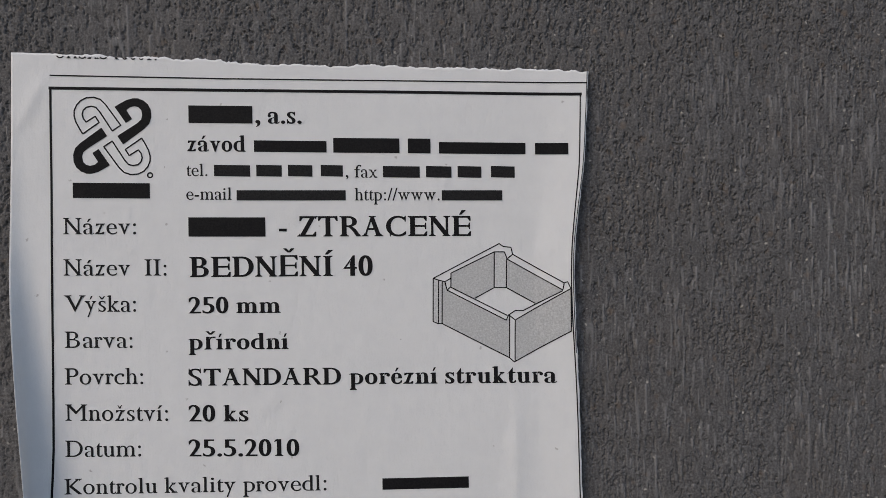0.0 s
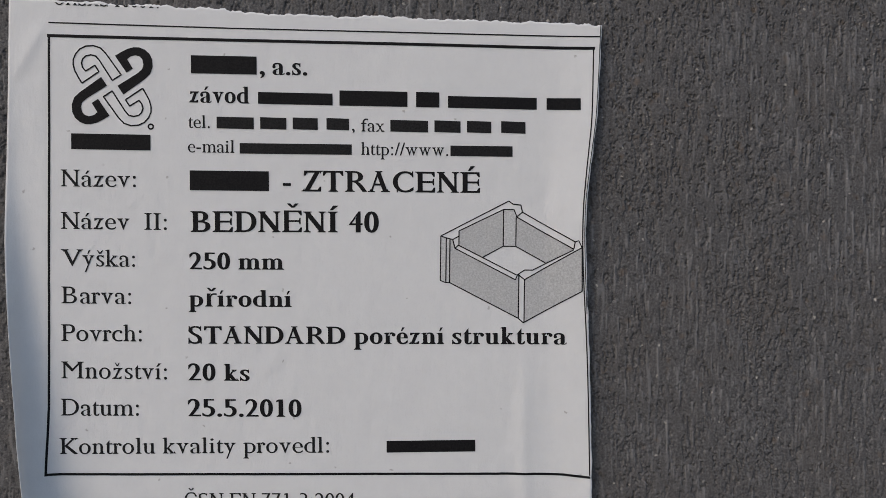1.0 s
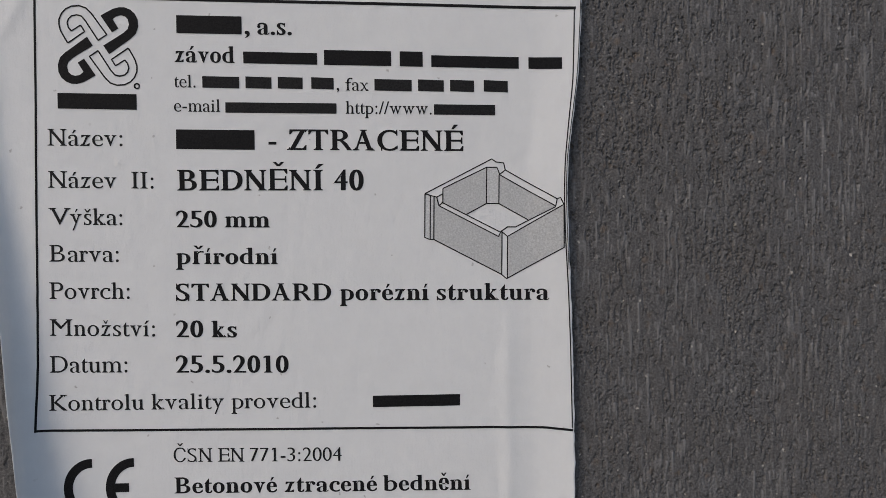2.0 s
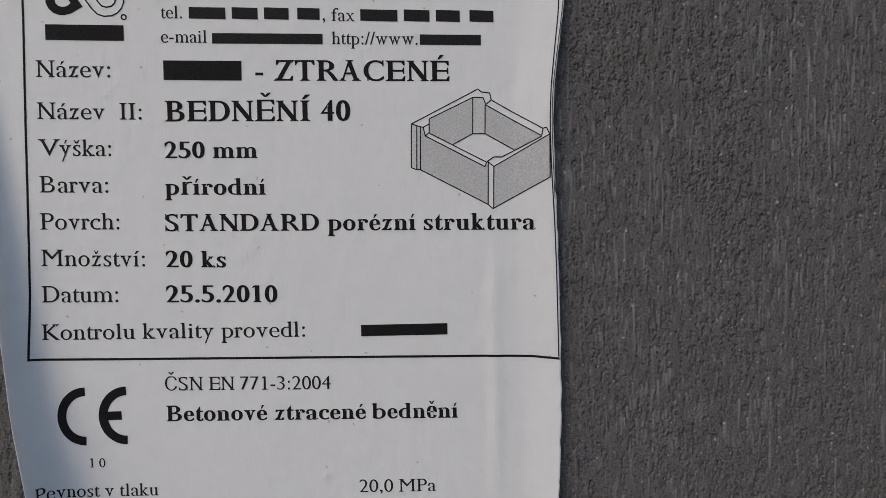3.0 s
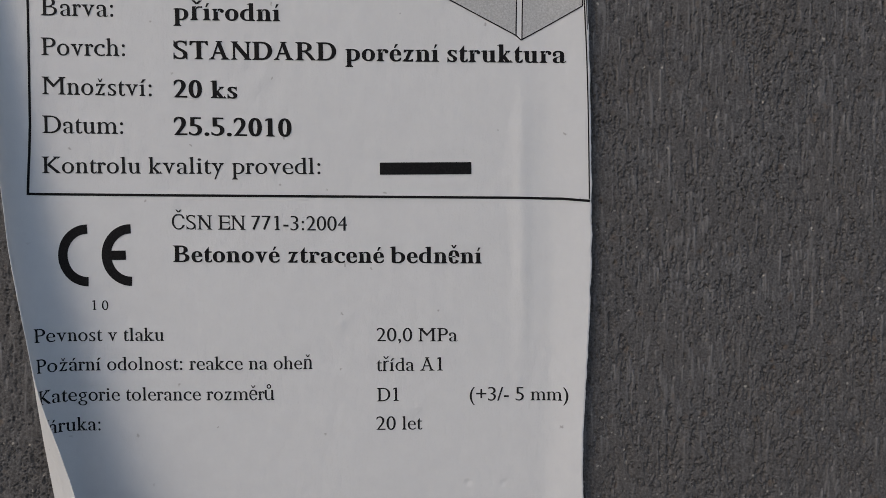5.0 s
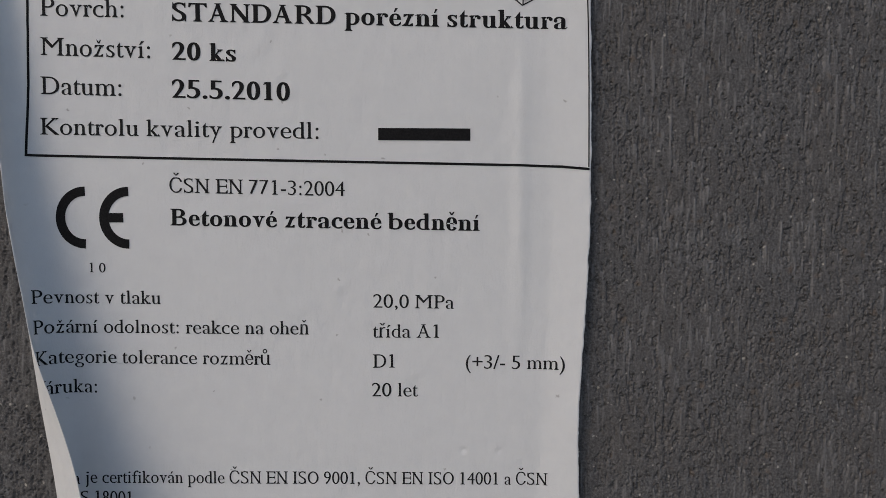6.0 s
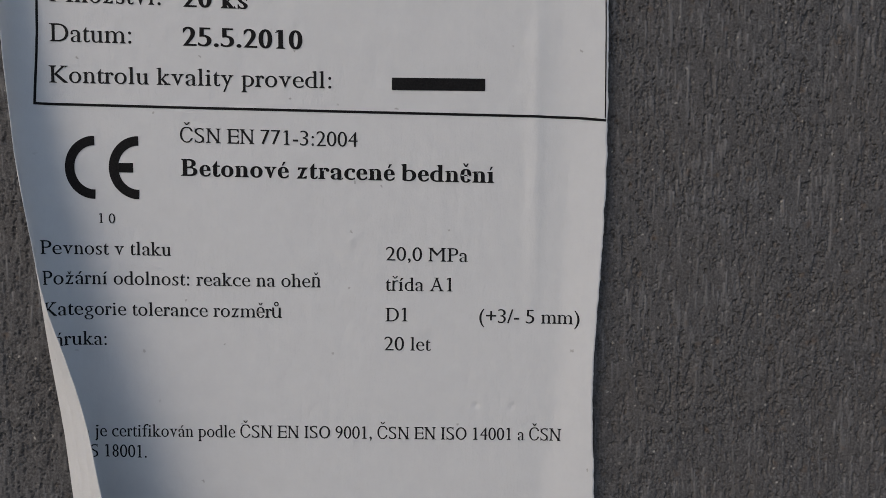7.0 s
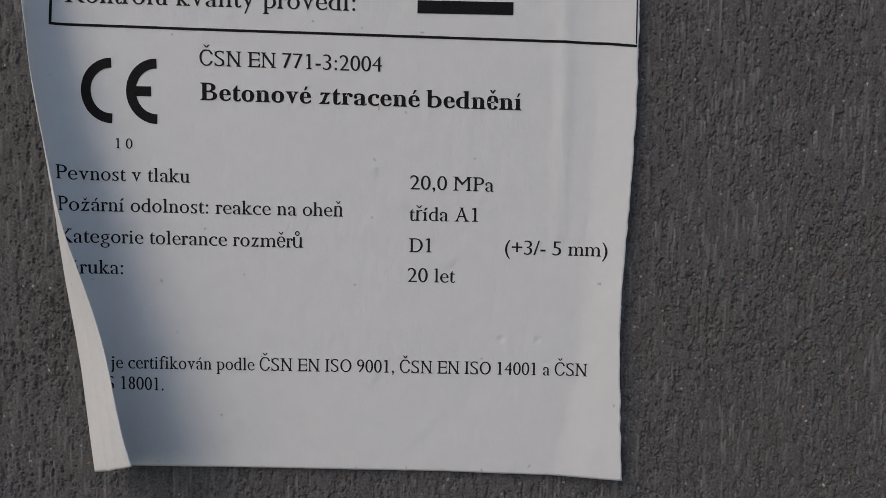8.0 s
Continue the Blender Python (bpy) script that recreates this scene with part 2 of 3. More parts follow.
def sheet(u, z):
    """Where the sheet's point (u, z) lies in the world, in millimetres: x, distance in front of the block, z."""
    u, z = np.asarray(u, float), np.asarray(z, float)
    # the right margin lifts from a soft crease
    wide = margin(z)
    into = u - right_edge(z) + wide
    high = 1.2 + edge_lift(z) * np.logaddexp(0, into / 0.6) * 0.6 / wide
    # slight waves, dents and creases in the paper
    high = high + 0.05 * np.sin(u * 0.16 + 0.05 * z) * np.sin(z * 0.11 + 0.6)
    for cu, cz, r, a in ((12.2, 57.4, 0.6, -0.3), (20.2, 57.2, 0.55, -0.28), (-63.5, 183.5, 1.0, 0.2), (-44.0, 39.0, 1.3, 0.2), (-50.0, 101.0, 1.2, 0.16), (-16.0, 94.0, 1.0, 0.16), (-28.0, 141.0, 0.8, 0.14), (6.0, 196.5, 1.6, 0.2)):
        high = high + a * soft_bump(u, z, cu, cz, r)
    along, away = (u + 89.5) * 0.48 + (z - 211) * 0.88, (u + 89.5) * 0.88 - (z - 211) * 0.48
    high = high + 0.30 * np.exp(-(away / 1.7) ** 2) * np.clip(along / 5, 0, 1) * np.clip((16 - along) / 6, 0, 1)
    high = high + 0.32 * np.exp(-((u - 24.5) / 1.8) ** 2) * np.clip((z - 76) / 25, 0, 1) * np.clip((150 - z) / 12, 0, 1)
    # the left margin rolls up, tighter and tighter towards its edge
    turn, start, length = np.radians(curl_angle(z)), curl_start(z), curl_length(z)
    d = np.clip(start - u, 0, None)
    phi = turn[..., None] * np.clip(d[..., None] * NODES / length[..., None], 0, 1) ** 1.7
    run = (np.cos(phi) * WEIGHTS).sum(-1) * d
    x = np.where(d > 0, start - run, u)
    high = high + (np.sin(phi) * WEIGHTS).sum(-1) * d
    # the fold runs aslant, so what is folded over also moves up
    slant = (curl_start(z - 4) - curl_start(z + 4)) / 8
    high = high + 0.020 * crumple(u, z)
    return np.stack([x, high, z + slant * (d - run)], -1)


def on_sheet(u, z, proud=0.0):
    """World places in metres, lifted off the sheet's front by proud millimetres."""
    p = sheet(u, z)
    du, dz = sheet(np.asarray(u) + 0.05, z) - p, sheet(u, np.asarray(z) + 0.05) - p
    flip = np.array([1, -1, 1])
    n = np.cross(du * flip, dz * flip)
    n /= np.linalg.norm(n, axis=-1, keepdims=True)
    return (p * flip + n * proud) * MM


def build_sheet():
    cols, rows = 300, 420
    rng = np.random.default_rng(3)
    across = np.linspace(0, 1, cols)
    tear = np.convolve(rng.standard_normal(cols + 6), np.ones(3) / 3, mode="same")[3:-3]
    tear = 0.22 * tear + 0.25 * np.convolve(rng.standard_normal(cols + 30), np.ones(11) / 5, mode="valid")[:cols]
    side = 0.05 * np.convolve(rng.standard_normal(rows + 8), np.ones(5) / 2, mode="valid")[:rows]
    guess = -92 + across * 135
    top = np.interp(guess, [-90, -80, -58, -41, -21, 11, 43], [229.2, 228.7, 227.7, 226.5, 225.6, 224.9, 223.7]) + tear * np.clip((across - 0.03) / 0.1, 0.1, 1)
    bottom = np.interp(guess, [-94, -82, -72, -35, 2, 40], [32.2, 30.0, 28.7, 28.3, 27.8, 26.6]) + 0.03 * tear
    t = np.linspace(0, 1, rows)[:, None]
    z = bottom[None, :] + (top - bottom)[None, :] * t
    left, right = left_edge(z), right_edge(z) + side[:, None]
    u = left + (right - left) * across[None, :]
    front = on_sheet(u, z).reshape(-1, 3)
    back = on_sheet(u, z, -0.11).reshape(-1, 3)
    n = rows * cols
    quads = [grid_faces(rows, cols), grid_faces(rows, cols, n, True)]
    rim = np.concatenate([np.arange(cols), np.arange(1, rows) * cols + cols - 1, (rows - 1) * cols + np.arange(cols - 2, -1, -1), np.arange(rows - 2, 0, -1) * cols])
    nxt = np.roll(rim, -1)
    quads.append(np.stack([rim, rim + n, nxt + n, nxt], 1))
    ob = new("paper_label", fast_mesh("paper_label", np.concatenate([front, back]), np.concatenate(quads), PAPER))
    return tagged(ob, "torn white printed paper label with curled edge on grey concrete block", "paper label")


# ---- printing ----
INK_UP = 0.07


def strip(points, width, up=INK_UP):
    """A ruled line of a width in mm along (u, z) points."""
    pts = np.array(points, float)
    seg = np.hypot(*np.diff(pts, axis=0).T)
    at = np.concatenate([[0], np.cumsum(seg)])
    s = np.linspace(0, at[-1], max(2, int(at[-1] / 0.7) + 1))
    s = np.unique(np.concatenate([s, at]))
    c = np.stack([np.interp(s, at, pts[:, 0]), np.interp(s, at, pts[:, 1])], -1)
    d = np.gradient(c, axis=0)
    d /= np.linalg.norm(d, axis=1, keepdims=True) + 1e-9
    side = np.stack([-d[:, 1], d[:, 0]], -1) * width / 2
    a, b = c + side, c - side
    verts = np.concatenate([on_sheet(a[:, 0], a[:, 1], up), on_sheet(b[:, 0], b[:, 1], up)])
    n = len(c)
    faces = [(i + n, i + n + 1, i + 1, i) for i in range(n - 1)]
    return verts, faces


def rule(points, width, parent, name="rule", label="black ruled line"):
    verts, faces = strip(points, width)
    return mesh_object(name, verts, faces, INK, parent, label)


def many_strips(name, lines, width, material, parent, label="", up=INK_UP):
    verts, faces = [], []
    for pts in lines:
        v, f = strip(pts, width, up)
        faces += [tuple(i + len(verts) for i in q) for q in f]
        verts += [tuple(p) for p in v]
    return mesh_object(name, verts, faces, material, parent, label)


def filled(name, polygon, material, parent, label="", up=INK_UP, fine=1.5):
    bm = bmesh.new()
    bm.faces.new([bm.verts.new((u, z, 0)) for u, z in polygon])
    bmesh.ops.triangulate(bm, faces=bm.faces[:])
    for _ in range(7):
        long = [e for e in bm.edges if e.calc_length() > fine]
        if not long:
            break
        bmesh.ops.subdivide_edges(bm, edges=long, cuts=1)
        bmesh.ops.triangulate(bm, faces=bm.faces[:])
    p = np.array([(v.co.x, v.co.y) for v in bm.verts])
    w = on_sheet(p[:, 0], p[:, 1], up)
    for v, c in zip(bm.verts, w):
        v.co = c
    bm.normal_update()
    if sum(f.normal.y for f in bm.faces) > 0:
        bmesh.ops.reverse_faces(bm, faces=bm.faces[:])
    me = bpy.data.meshes.new(name)
    bm.to_mesh(me)
    bm.free()
    me.materials.append(material)
    ob = new(name, me)
    ob.parent = parent
    return tagged(ob, label)


def outlines(char):
    """The built-in font's outlines of a character, as closed rings of points in em."""
    data = bpy.data.curves.new("writing", "FONT")
    data.body = char
    ob = new("writing", data)
    bpy.context.view_layer.update()
    depsgraph = bpy.context.evaluated_depsgraph_get()
    curve = ob.evaluated_get(depsgraph).to_curve(depsgraph)
    rings = []
    for spline in curve.splines:
        b = spline.bezier_points
        ring = []
        for i in range(len(b)):
            p, q = b[i], b[(i + 1) % len(b)]
            p0, p1, p2, p3 = (np.array(v[:2]) for v in (p.co, p.handle_right, q.handle_left, q.co))
            chord = p3 - p0
            size = np.hypot(*chord)
            if size < 1e-6:
                continue
            across = np.array([-chord[1], chord[0]]) / size
            off = max(abs(across @ (p1 - p0)), abs(across @ (p2 - p0)))
            steps = 1 if off < 0.004 else 6
            for k in range(steps):
                t = k / steps
                ring.append((1 - t) ** 3 * p0 + 3 * t * (1 - t) ** 2 * p1 + 3 * t * t * (1 - t) * p2 + t ** 3 * p3)
        if len(ring) > 2:
            rings.append(np.array(ring))
    ob.evaluated_get(depsgraph).to_curve_clear()
    bpy.data.objects.remove(ob)
    bpy.data.curves.remove(data)
    return rings


def area(ring):
    x, y = ring[:, 0], ring[:, 1]
    return 0.5 * np.sum(x * np.roll(y, -1) - y * np.roll(x, -1))


def inside(p, ring):
    a, b = ring, np.roll(ring, -1, axis=0)
    cross = (a[:, 1] > p[1]) != (b[:, 1] > p[1])
    x = a[:, 0] + (p[1] - a[:, 1]) / np.where(cross, b[:, 1] - a[:, 1], 1) * (b[:, 0] - a[:, 0])
    return np.sum(cross & (p[0] < x)) % 2 == 1


def turned_right(rings):
    """Outer rings run anticlockwise, holes clockwise."""
    out = []
    for i, ring in enumerate(rings):
        deep = sum(inside(ring[0], other) for j, other in enumerate(rings) if j != i)
        out.append(ring if (area(ring) > 0) == (deep % 2 == 0) else ring[::-1])
    return out


def flat_mesh(rings):
    """Fills closed rings, each outer one with the holes that lie in it."""
    verts, faces = np.zeros((0, 2)), []
    holes = [r for r in rings if area(r) <= 0]
    for ring in (r for r in rings if area(r) > 0):
        group = [ring] + [h for h in holes if inside(h[0], ring)]
        points, edges = [], []
        for g in group:
            n = len(points)
            edges += [(n + k, n + (k + 1) % len(g)) for k in range(len(g))]
            points += [Vector((x, y)) for x, y in g]
        made, _, tris, *_ = delaunay_2d_cdt(points, edges, [], 1, 1e-5)
        middle = [sum((made[i] for i in t), Vector((0, 0))) / len(t) for t in tris]
        tris = [t for t, m in zip(tris, middle) if sum(inside(m, g) for g in group) % 2 == 1]
        faces += [tuple(i + len(verts) for i in t) for t in tris]
        verts = np.concatenate([verts, np.array([(v.x, v.y) for v in made])])
    return verts, faces


CAP, SMALL, DEEP_LINE = 0.682, 0.449, -0.23
PLAIN = dict(zip("áčďéěíňóřšťúůýžÁČĎÉĚÍŇÓŘŠŤÚŮÝŽ", "acdeeinorstuuyzACDEEINORSTUUYZ"))
# a book face's widths in thousandths of an em: advance, and where the character begins and ends
BOOK = {"A": (722, 15, 706), "B": (667, 17, 593), "C": (667, 28, 633), "D": (722, 16, 685), "E": (611, 12, 597), "H": (722, 19, 702), "I": (333, 18, 315), "K": (722, 34, 723), "M": (889, 12, 863), "N": (722, 12, 707), "O": (722, 34, 688), "P": (556, 16, 542), "S": (556, 42, 491), "V": (722, 16, 697), "Z": (611, 9, 597)}
BOOK |= {"a": (444, 37, 442), "b": (500, 3, 468), "c": (444, 25, 412), "d": (500, 27, 491), "e": (444, 25, 424), "f": (333, 20, 383), "g": (500, 28, 470), "h": (500, 9, 487), "i": (278, 16, 253), "j": (278, 10, 194), "k": (500, 7, 505), "l": (278, 19, 257), "m": (778, 16, 775)}
BOOK |= {"n": (500, 16, 485), "o": (500, 29, 470), "p": (500, 5, 470), "r": (333, 5, 335), "s": (389, 51, 348), "t": (278, 13, 279), "u": (500, 9, 479), "v": (500, 19, 477), "w": (722, 21, 694), "x": (500, 17, 479), "y": (500, 14, 475), "z": (444, 27, 418)}
BOOK |= {"0": (500, 24, 476), "1": (500, 111, 394), "2": (500, 30, 475), "3": (500, 43, 431), "4": (500, 12, 472), "5": (500, 32, 438), "6": (500, 34, 468), "7": (500, 20, 449), "8": (500, 56, 445), "9": (500, 30, 459), " ": (250, 0, 0), ",": (250, 56, 195), ".": (250, 70, 181), ":": (278, 81, 192), "-": (333, 39, 285), "/": (278, -9, 287), "(": (333, 48, 304), ")": (333, 29, 285), "+": (564, 30, 534)}
BOLD = {"A": (722, 9, 689), "B": (667, 16, 619), "C": (722, 49, 687), "D": (722, 14, 690), "E": (667, 16, 641), "I": (389, 20, 370), "N": (722, 16, 701), "R": (722, 26, 715), "S": (556, 35, 513), "T": (667, 31, 636), "Z": (667, 28, 634), "0": (500, 24, 476), "1": (500, 65, 442), "2": (500, 17, 478), "4": (500, 19, 475), "5": (500, 22, 470), ".": (250, 41, 210), ",": (250, 39, 240), "-": (333, 44, 287), " ": (250, 0, 0)}
BOLD |= {"a": (500, 25, 488), "b": (556, 17, 521), "c": (444, 25, 430), "d": (556, 25, 534), "e": (444, 25, 426), "i": (278, 16, 255), "k": (556, 22, 543), "m": (833, 16, 814), "n": (556, 21, 539), "o": (500, 25, 476), "p": (556, 19, 524), "r": (444, 29, 434), "s": (389, 25, 361), "t": (333, 20, 332), "u": (556, 16, 537), "v": (500, 21, 485), "z": (444, 21, 420)}


def near(y, *lines):
    return min(abs(y - k) for k in lines) < 0.03


def stressed(ring, base, thick, thin, middle, stretch):
    """Gives an outline the stress of a book face: stems full, bars and rising strokes fine, heights kept."""
    e = np.roll(ring, -1, axis=0) - ring
    size = np.maximum(np.hypot(e[:, 0], e[:, 1]), 1e-9)
    n = np.stack([e[:, 1], -e[:, 0]], -1) / size[:, None]
    centre = ring + e / 2
    off = np.zeros(len(ring))
    accent = ring[:, 1].min() > SMALL + 0.02
    for i, ((nx, ny), (cx, cy)) in enumerate(zip(n, centre)):
        if accent:
            off[i] = 0.004 if thick > 0.12 else -0.003
            continue
        stem = thick
        if base == "N" or base == "M" and cx < middle:
            stem = thin * 1.25
        up = (stem - 0.092 * stretch) / 2
        if base in "AVvwyxkKNMXZz47" and abs(nx) > 0.25 and abs(ny) > 0.25:
            falling = nx * ny > 0
            full = falling != (base in "Zz7")
            off[i] = ((thick * 0.98 if full else thin * 1.2) - 0.088) / 2
            continue
        level = thin - 0.086
        if ny > 0:
            flat = 0 if near(cy, CAP, SMALL, CAP + 0.01) else level if near(cy, 0.08, -0.15) else level / 2
        else:
            flat = 0 if near(cy, 0.0, DEEP_LINE) else level if near(cy, 0.6, 0.37) else level / 2
        off[i] = nx * nx * up + ny * ny * flat
    before, d0 = np.roll(n, 1, axis=0), np.roll(off, 1)
    out = ring.copy()
    for i in range(len(ring)):
        det = before[i, 0] * n[i, 1] - before[i, 1] * n[i, 0]
        if abs(det) > 0.35:
            out[i, 0] += (d0[i] * n[i, 1] - off[i] * before[i, 1]) / det
            out[i, 1] += (before[i, 0] * off[i] - n[i, 0] * d0[i]) / det
        else:
            m = n[i] + before[i]
            out[i] += m / max(np.hypot(*m), 1e-6) * (off[i] + d0[i]) / 2
    return out, n, size, e


def disc(x, y, r):
    return np.array([(x + r * math.cos(k * math.pi / 5), y + r * math.sin(k * math.pi / 5)) for k in range(10)])


def shaped_glyph(char, bold, stretch):
    """One character with stress, feet at the ends of its stems, beaks on its arms and drops on its hooks."""
    base = PLAIN.get(char, char)
    thick, thin = (0.152, 0.062) if bold else (0.104, 0.056)
    foot = (0.062 if base.islower() else 0.075) if bold else (0.062 if base.islower() else 0.085)
    rings = turned_right([r * np.array([stretch, 1.0]) for r in outlines(char)])
    xs = np.concatenate([r[:, 0] for r in rings])
    middle = (xs.min() + xs.max()) / 2
    out, extra = [], []
    for ring in rings:
        if base in ".,:-/()+":
            c = ring.mean(axis=0)
            out.append(c + (ring - c) * (1.15 if bold and base != "-" else 1.0))
            continue
        moved, n, size, e = stressed(ring, base, thick, thin, middle, stretch)
        out.append(moved)
        count = len(ring)
        for i in range(count):
            j = (i + 1) % count
            y = ring[i, 1]
            # ends of stems
            if abs(e[i, 1]) < 0.012 and size[i] > 0.03 and (base.isalpha() or base == "1") and not (base == "y" and y < 0):
                low = (abs(y) < 0.012 or y < -0.17) and n[i, 1] < 0
                top = min(abs(y - CAP), abs(y - SMALL)) < 0.012 and n[i, 1] > 0
                if not (low or top):
                    continue
                for corner, other, arm in ((i, j, ring[i - 1] - ring[i]), (j, i, ring[(j + 1) % count] - ring[j])):
                    if np.hypot(*arm) < 0.2 or abs(arm[1]) < 0.7 * np.hypot(*arm) or (arm[1] > 0) != low:
                        continue
                    away = np.sign(ring[corner, 0] - ring[other, 0])
                    if top and not base.isupper() and abs(arm[0]) < 0.02 and away > 0:
                        continue
                    if low and base in "au" and away < 0:
                        continue
                    p, up = moved[corner], 1 if low else -1
                    lean = -0.03 if top and not base.isupper() and abs(arm[0]) < 0.02 else 0.0
                    extra.append(np.array([(p[0] - away * 0.025, p[1]), (p[0] + away * foot, p[1] + lean), (p[0] + away * foot, p[1] + lean + up * 0.026), (p[0] + away * 0.022, p[1] + up * 0.046), (p[0] - away * 0.004, p[1] + up * 0.095), (p[0] - away * 0.025, p[1] + up * 0.095)]))
            # ends of arms and hooks
            elif abs(e[i, 0]) < 0.012 and 0.05 < size[i] < 0.15:
                out_way, hi, lo = np.sign(n[i, 0]), max(moved[i, 1], moved[j, 1]), min(moved[i, 1], moved[j, 1])
                x = moved[i, 0]
                tall = SMALL if base.islower() else CAP
                long, inner = 0.24 * tall, x - out_way * (0.035 if bold else 0.022)
                if base in "ETZz":
                    if hi > tall - 0.05 or hi < 0.12:
                        up = 1 if hi < 0.12 else -1
                        edge = lo if up > 0 else hi
                        extra.append(np.array([(x, edge), (x + out_way * 0.01, edge + up * long), (inner, edge + up * long), (x - out_way * 0.11, edge + up * thin * 0.9), (x - out_way * 0.11, edge)]))
                    elif base == "E":
                        extra.append(np.array([(x, lo - 0.08), (x, hi + 0.08), (inner, hi + 0.08), (x - out_way * 0.07, (hi + lo) / 2), (inner, lo - 0.08)]))
                elif base in "CSs" and (base != "C" or lo > 0.3):
                    a, b = (tall + 0.006, lo - 0.03 * tall) if lo > tall / 2 else (-0.008, hi + 0.04 * tall)
                    extra.append(np.array([(x, a), (x, b), (inner, b), (inner - out_way * 0.02, (a + b) / 2), (inner, a)]))
                elif base == "c" and out_way > 0 and lo > 0.2 or base == "a" and out_way < 0 and lo > 0.2:
                    r = 0.066 if bold else 0.05
                    extra.append(disc(x - out_way * r * 0.8, (hi + lo) / 2 - 0.02, r))
                elif base == "f" and out_way > 0 and lo > 0.5:
                    extra.append(disc(x - 0.03, (hi + lo) / 2 - 0.01, 0.05))
        if base == "r" and ring[:, 1].max() < SMALL + 0.03:
            p, r = moved[np.argmax(moved[:, 0])], 0.07 if bold else 0.052
            extra.append(disc(p[0] - r * 0.7, p[1] - r * 0.5, r))
        if base == "1":
            p = moved[np.argmin(moved[:, 0] - 3 * moved[:, 1])]
            extra.append(np.array([(p[0] + 0.02, CAP), (p[0] - 0.10, CAP - 0.09), (p[0] - 0.10, CAP - 0.115), (p[0] + 0.02, CAP - 0.075)]))
    return out, extra


GLYPHS = {}


def glyph(char, bold):
    """A character's flat mesh, set to its place in its advance."""
    if (char, bold) not in GLYPHS:
        _, begin, end = (BOLD if bold else BOOK)[PLAIN.get(char, char)]
        begin, end, stretch = begin * 0.00103, end * 0.00103, 1.0
        for _ in range(4):
            out, extra = shaped_glyph(char, bold, stretch)
            body = np.concatenate([r for r in out + extra if r[:, 1].min() < SMALL or char in "-"])
            lo, hi = body[:, 0].min(), body[:, 0].max()
            stretch = min(max(stretch + (end - begin - (hi - lo)) / max((hi - lo) / stretch, 0.1), 0.5), 1.7)
        verts, faces = flat_mesh(out)
        faces = list(faces)
        for q in extra:
            faces.append(tuple(range(len(verts), len(verts) + len(q))))
            verts = np.concatenate([verts, q])
        verts = verts + np.array([(begin + end) / 2 - (lo + hi) / 2, 0.0])
        GLYPHS[char, bold] = verts, faces
    return GLYPHS[char, bold]


def write(body, u0, z0, u1, z1, cap, bold, parent, under=None):
    """A printed line from (u0, z0) to (u1, z1) on its base line, with capitals cap mm high."""
    verts, faces, at = np.zeros((0, 2)), [], 0.0
    for char in body:
        if char != " ":
            v, f = glyph(char, bold)
            faces += [tuple(i + len(verts) for i in q) for q in f]
            verts = np.concatenate([verts, v + np.array([at, 0.0])])
        at += (BOLD if bold else BOOK)[PLAIN.get(char, char)][0] * 0.00103
    lo, hi = verts[:, 0].min(), verts[:, 0].max()
    across = (verts[:, 0] - lo) / (hi - lo)
    u = u0 + across * (u1 - u0)
    z = z0 + across * (z1 - z0) + verts[:, 1] * cap / CAP
    if under is not None:
        z = np.minimum(z, under(u))
    places = on_sheet(u, z, INK_UP)
    bm = bmesh.new()
    made = [bm.verts.new(p) for p in places]
    for f in faces:
        if len(set(f)) > 2:
            bm.faces.new([made[i] for i in f])
    bm.normal_update()
    for f in bm.faces:
        if f.normal.y > 0:
            f.normal_flip()
    me = bpy.data.meshes.new("text_line")
    bm.to_mesh(me)
    bm.free()
    me.materials.append(INK if bold else INK_THIN)
    ob = new("text_line", me)
    ob.parent = parent
    return tagged(ob, "bold black printed lettering" if bold else "thin black printed lettering")


def bar(u0, z0, u1, z1, tall, bold, parent):
    """Plain bar in place of a word."""
    edge = [(u0, z0), (u1, z1), (u1, z1 + tall), (u0, z0 + tall)]
    return filled("text_bar", edge, INK if bold else INK_THIN, parent, "plain black printed bar", up=0.08, fine=0.8)


def build_rules(label):
    z = np.linspace(218.3, 121.0, 80)
    inset = eased([(120, 0.55), (150, 0.55), (165, 0.75), (185, 0.7), (200, 1.1), (218, 1.7), (230, 1.9)], 3)
    rule([(-81.5, 223.9), (-41, 222.75), (-2, 221.95), (42.2, 221.0)], 0.30, label)
    rule([(-81.8, 221.0), (-41.5, 220.1), (-2.4, 219.35), (41.0, 218.35)], 0.68, label)
    rule([(-81.4, 221.3), (-81.75, 189.4), (-82.1, 163.4), (-82.4, 137.3), (-83.1, 122.6)], 0.52, label)
    rule([(-83.3, 122.9), (-55.2, 122.45), (23.0, 121.4), (33.6, 121.1), (39.5, 120.55)], 0.55, label)
    rule([(float(right_edge(k) - inset(k)), float(k)) for k in z], 0.27, label)
    z = np.linspace(224.3, 158.0, 60)
    rule([(float(right_edge(k) - 0.28), float(k)) for k in z], 0.16, label)


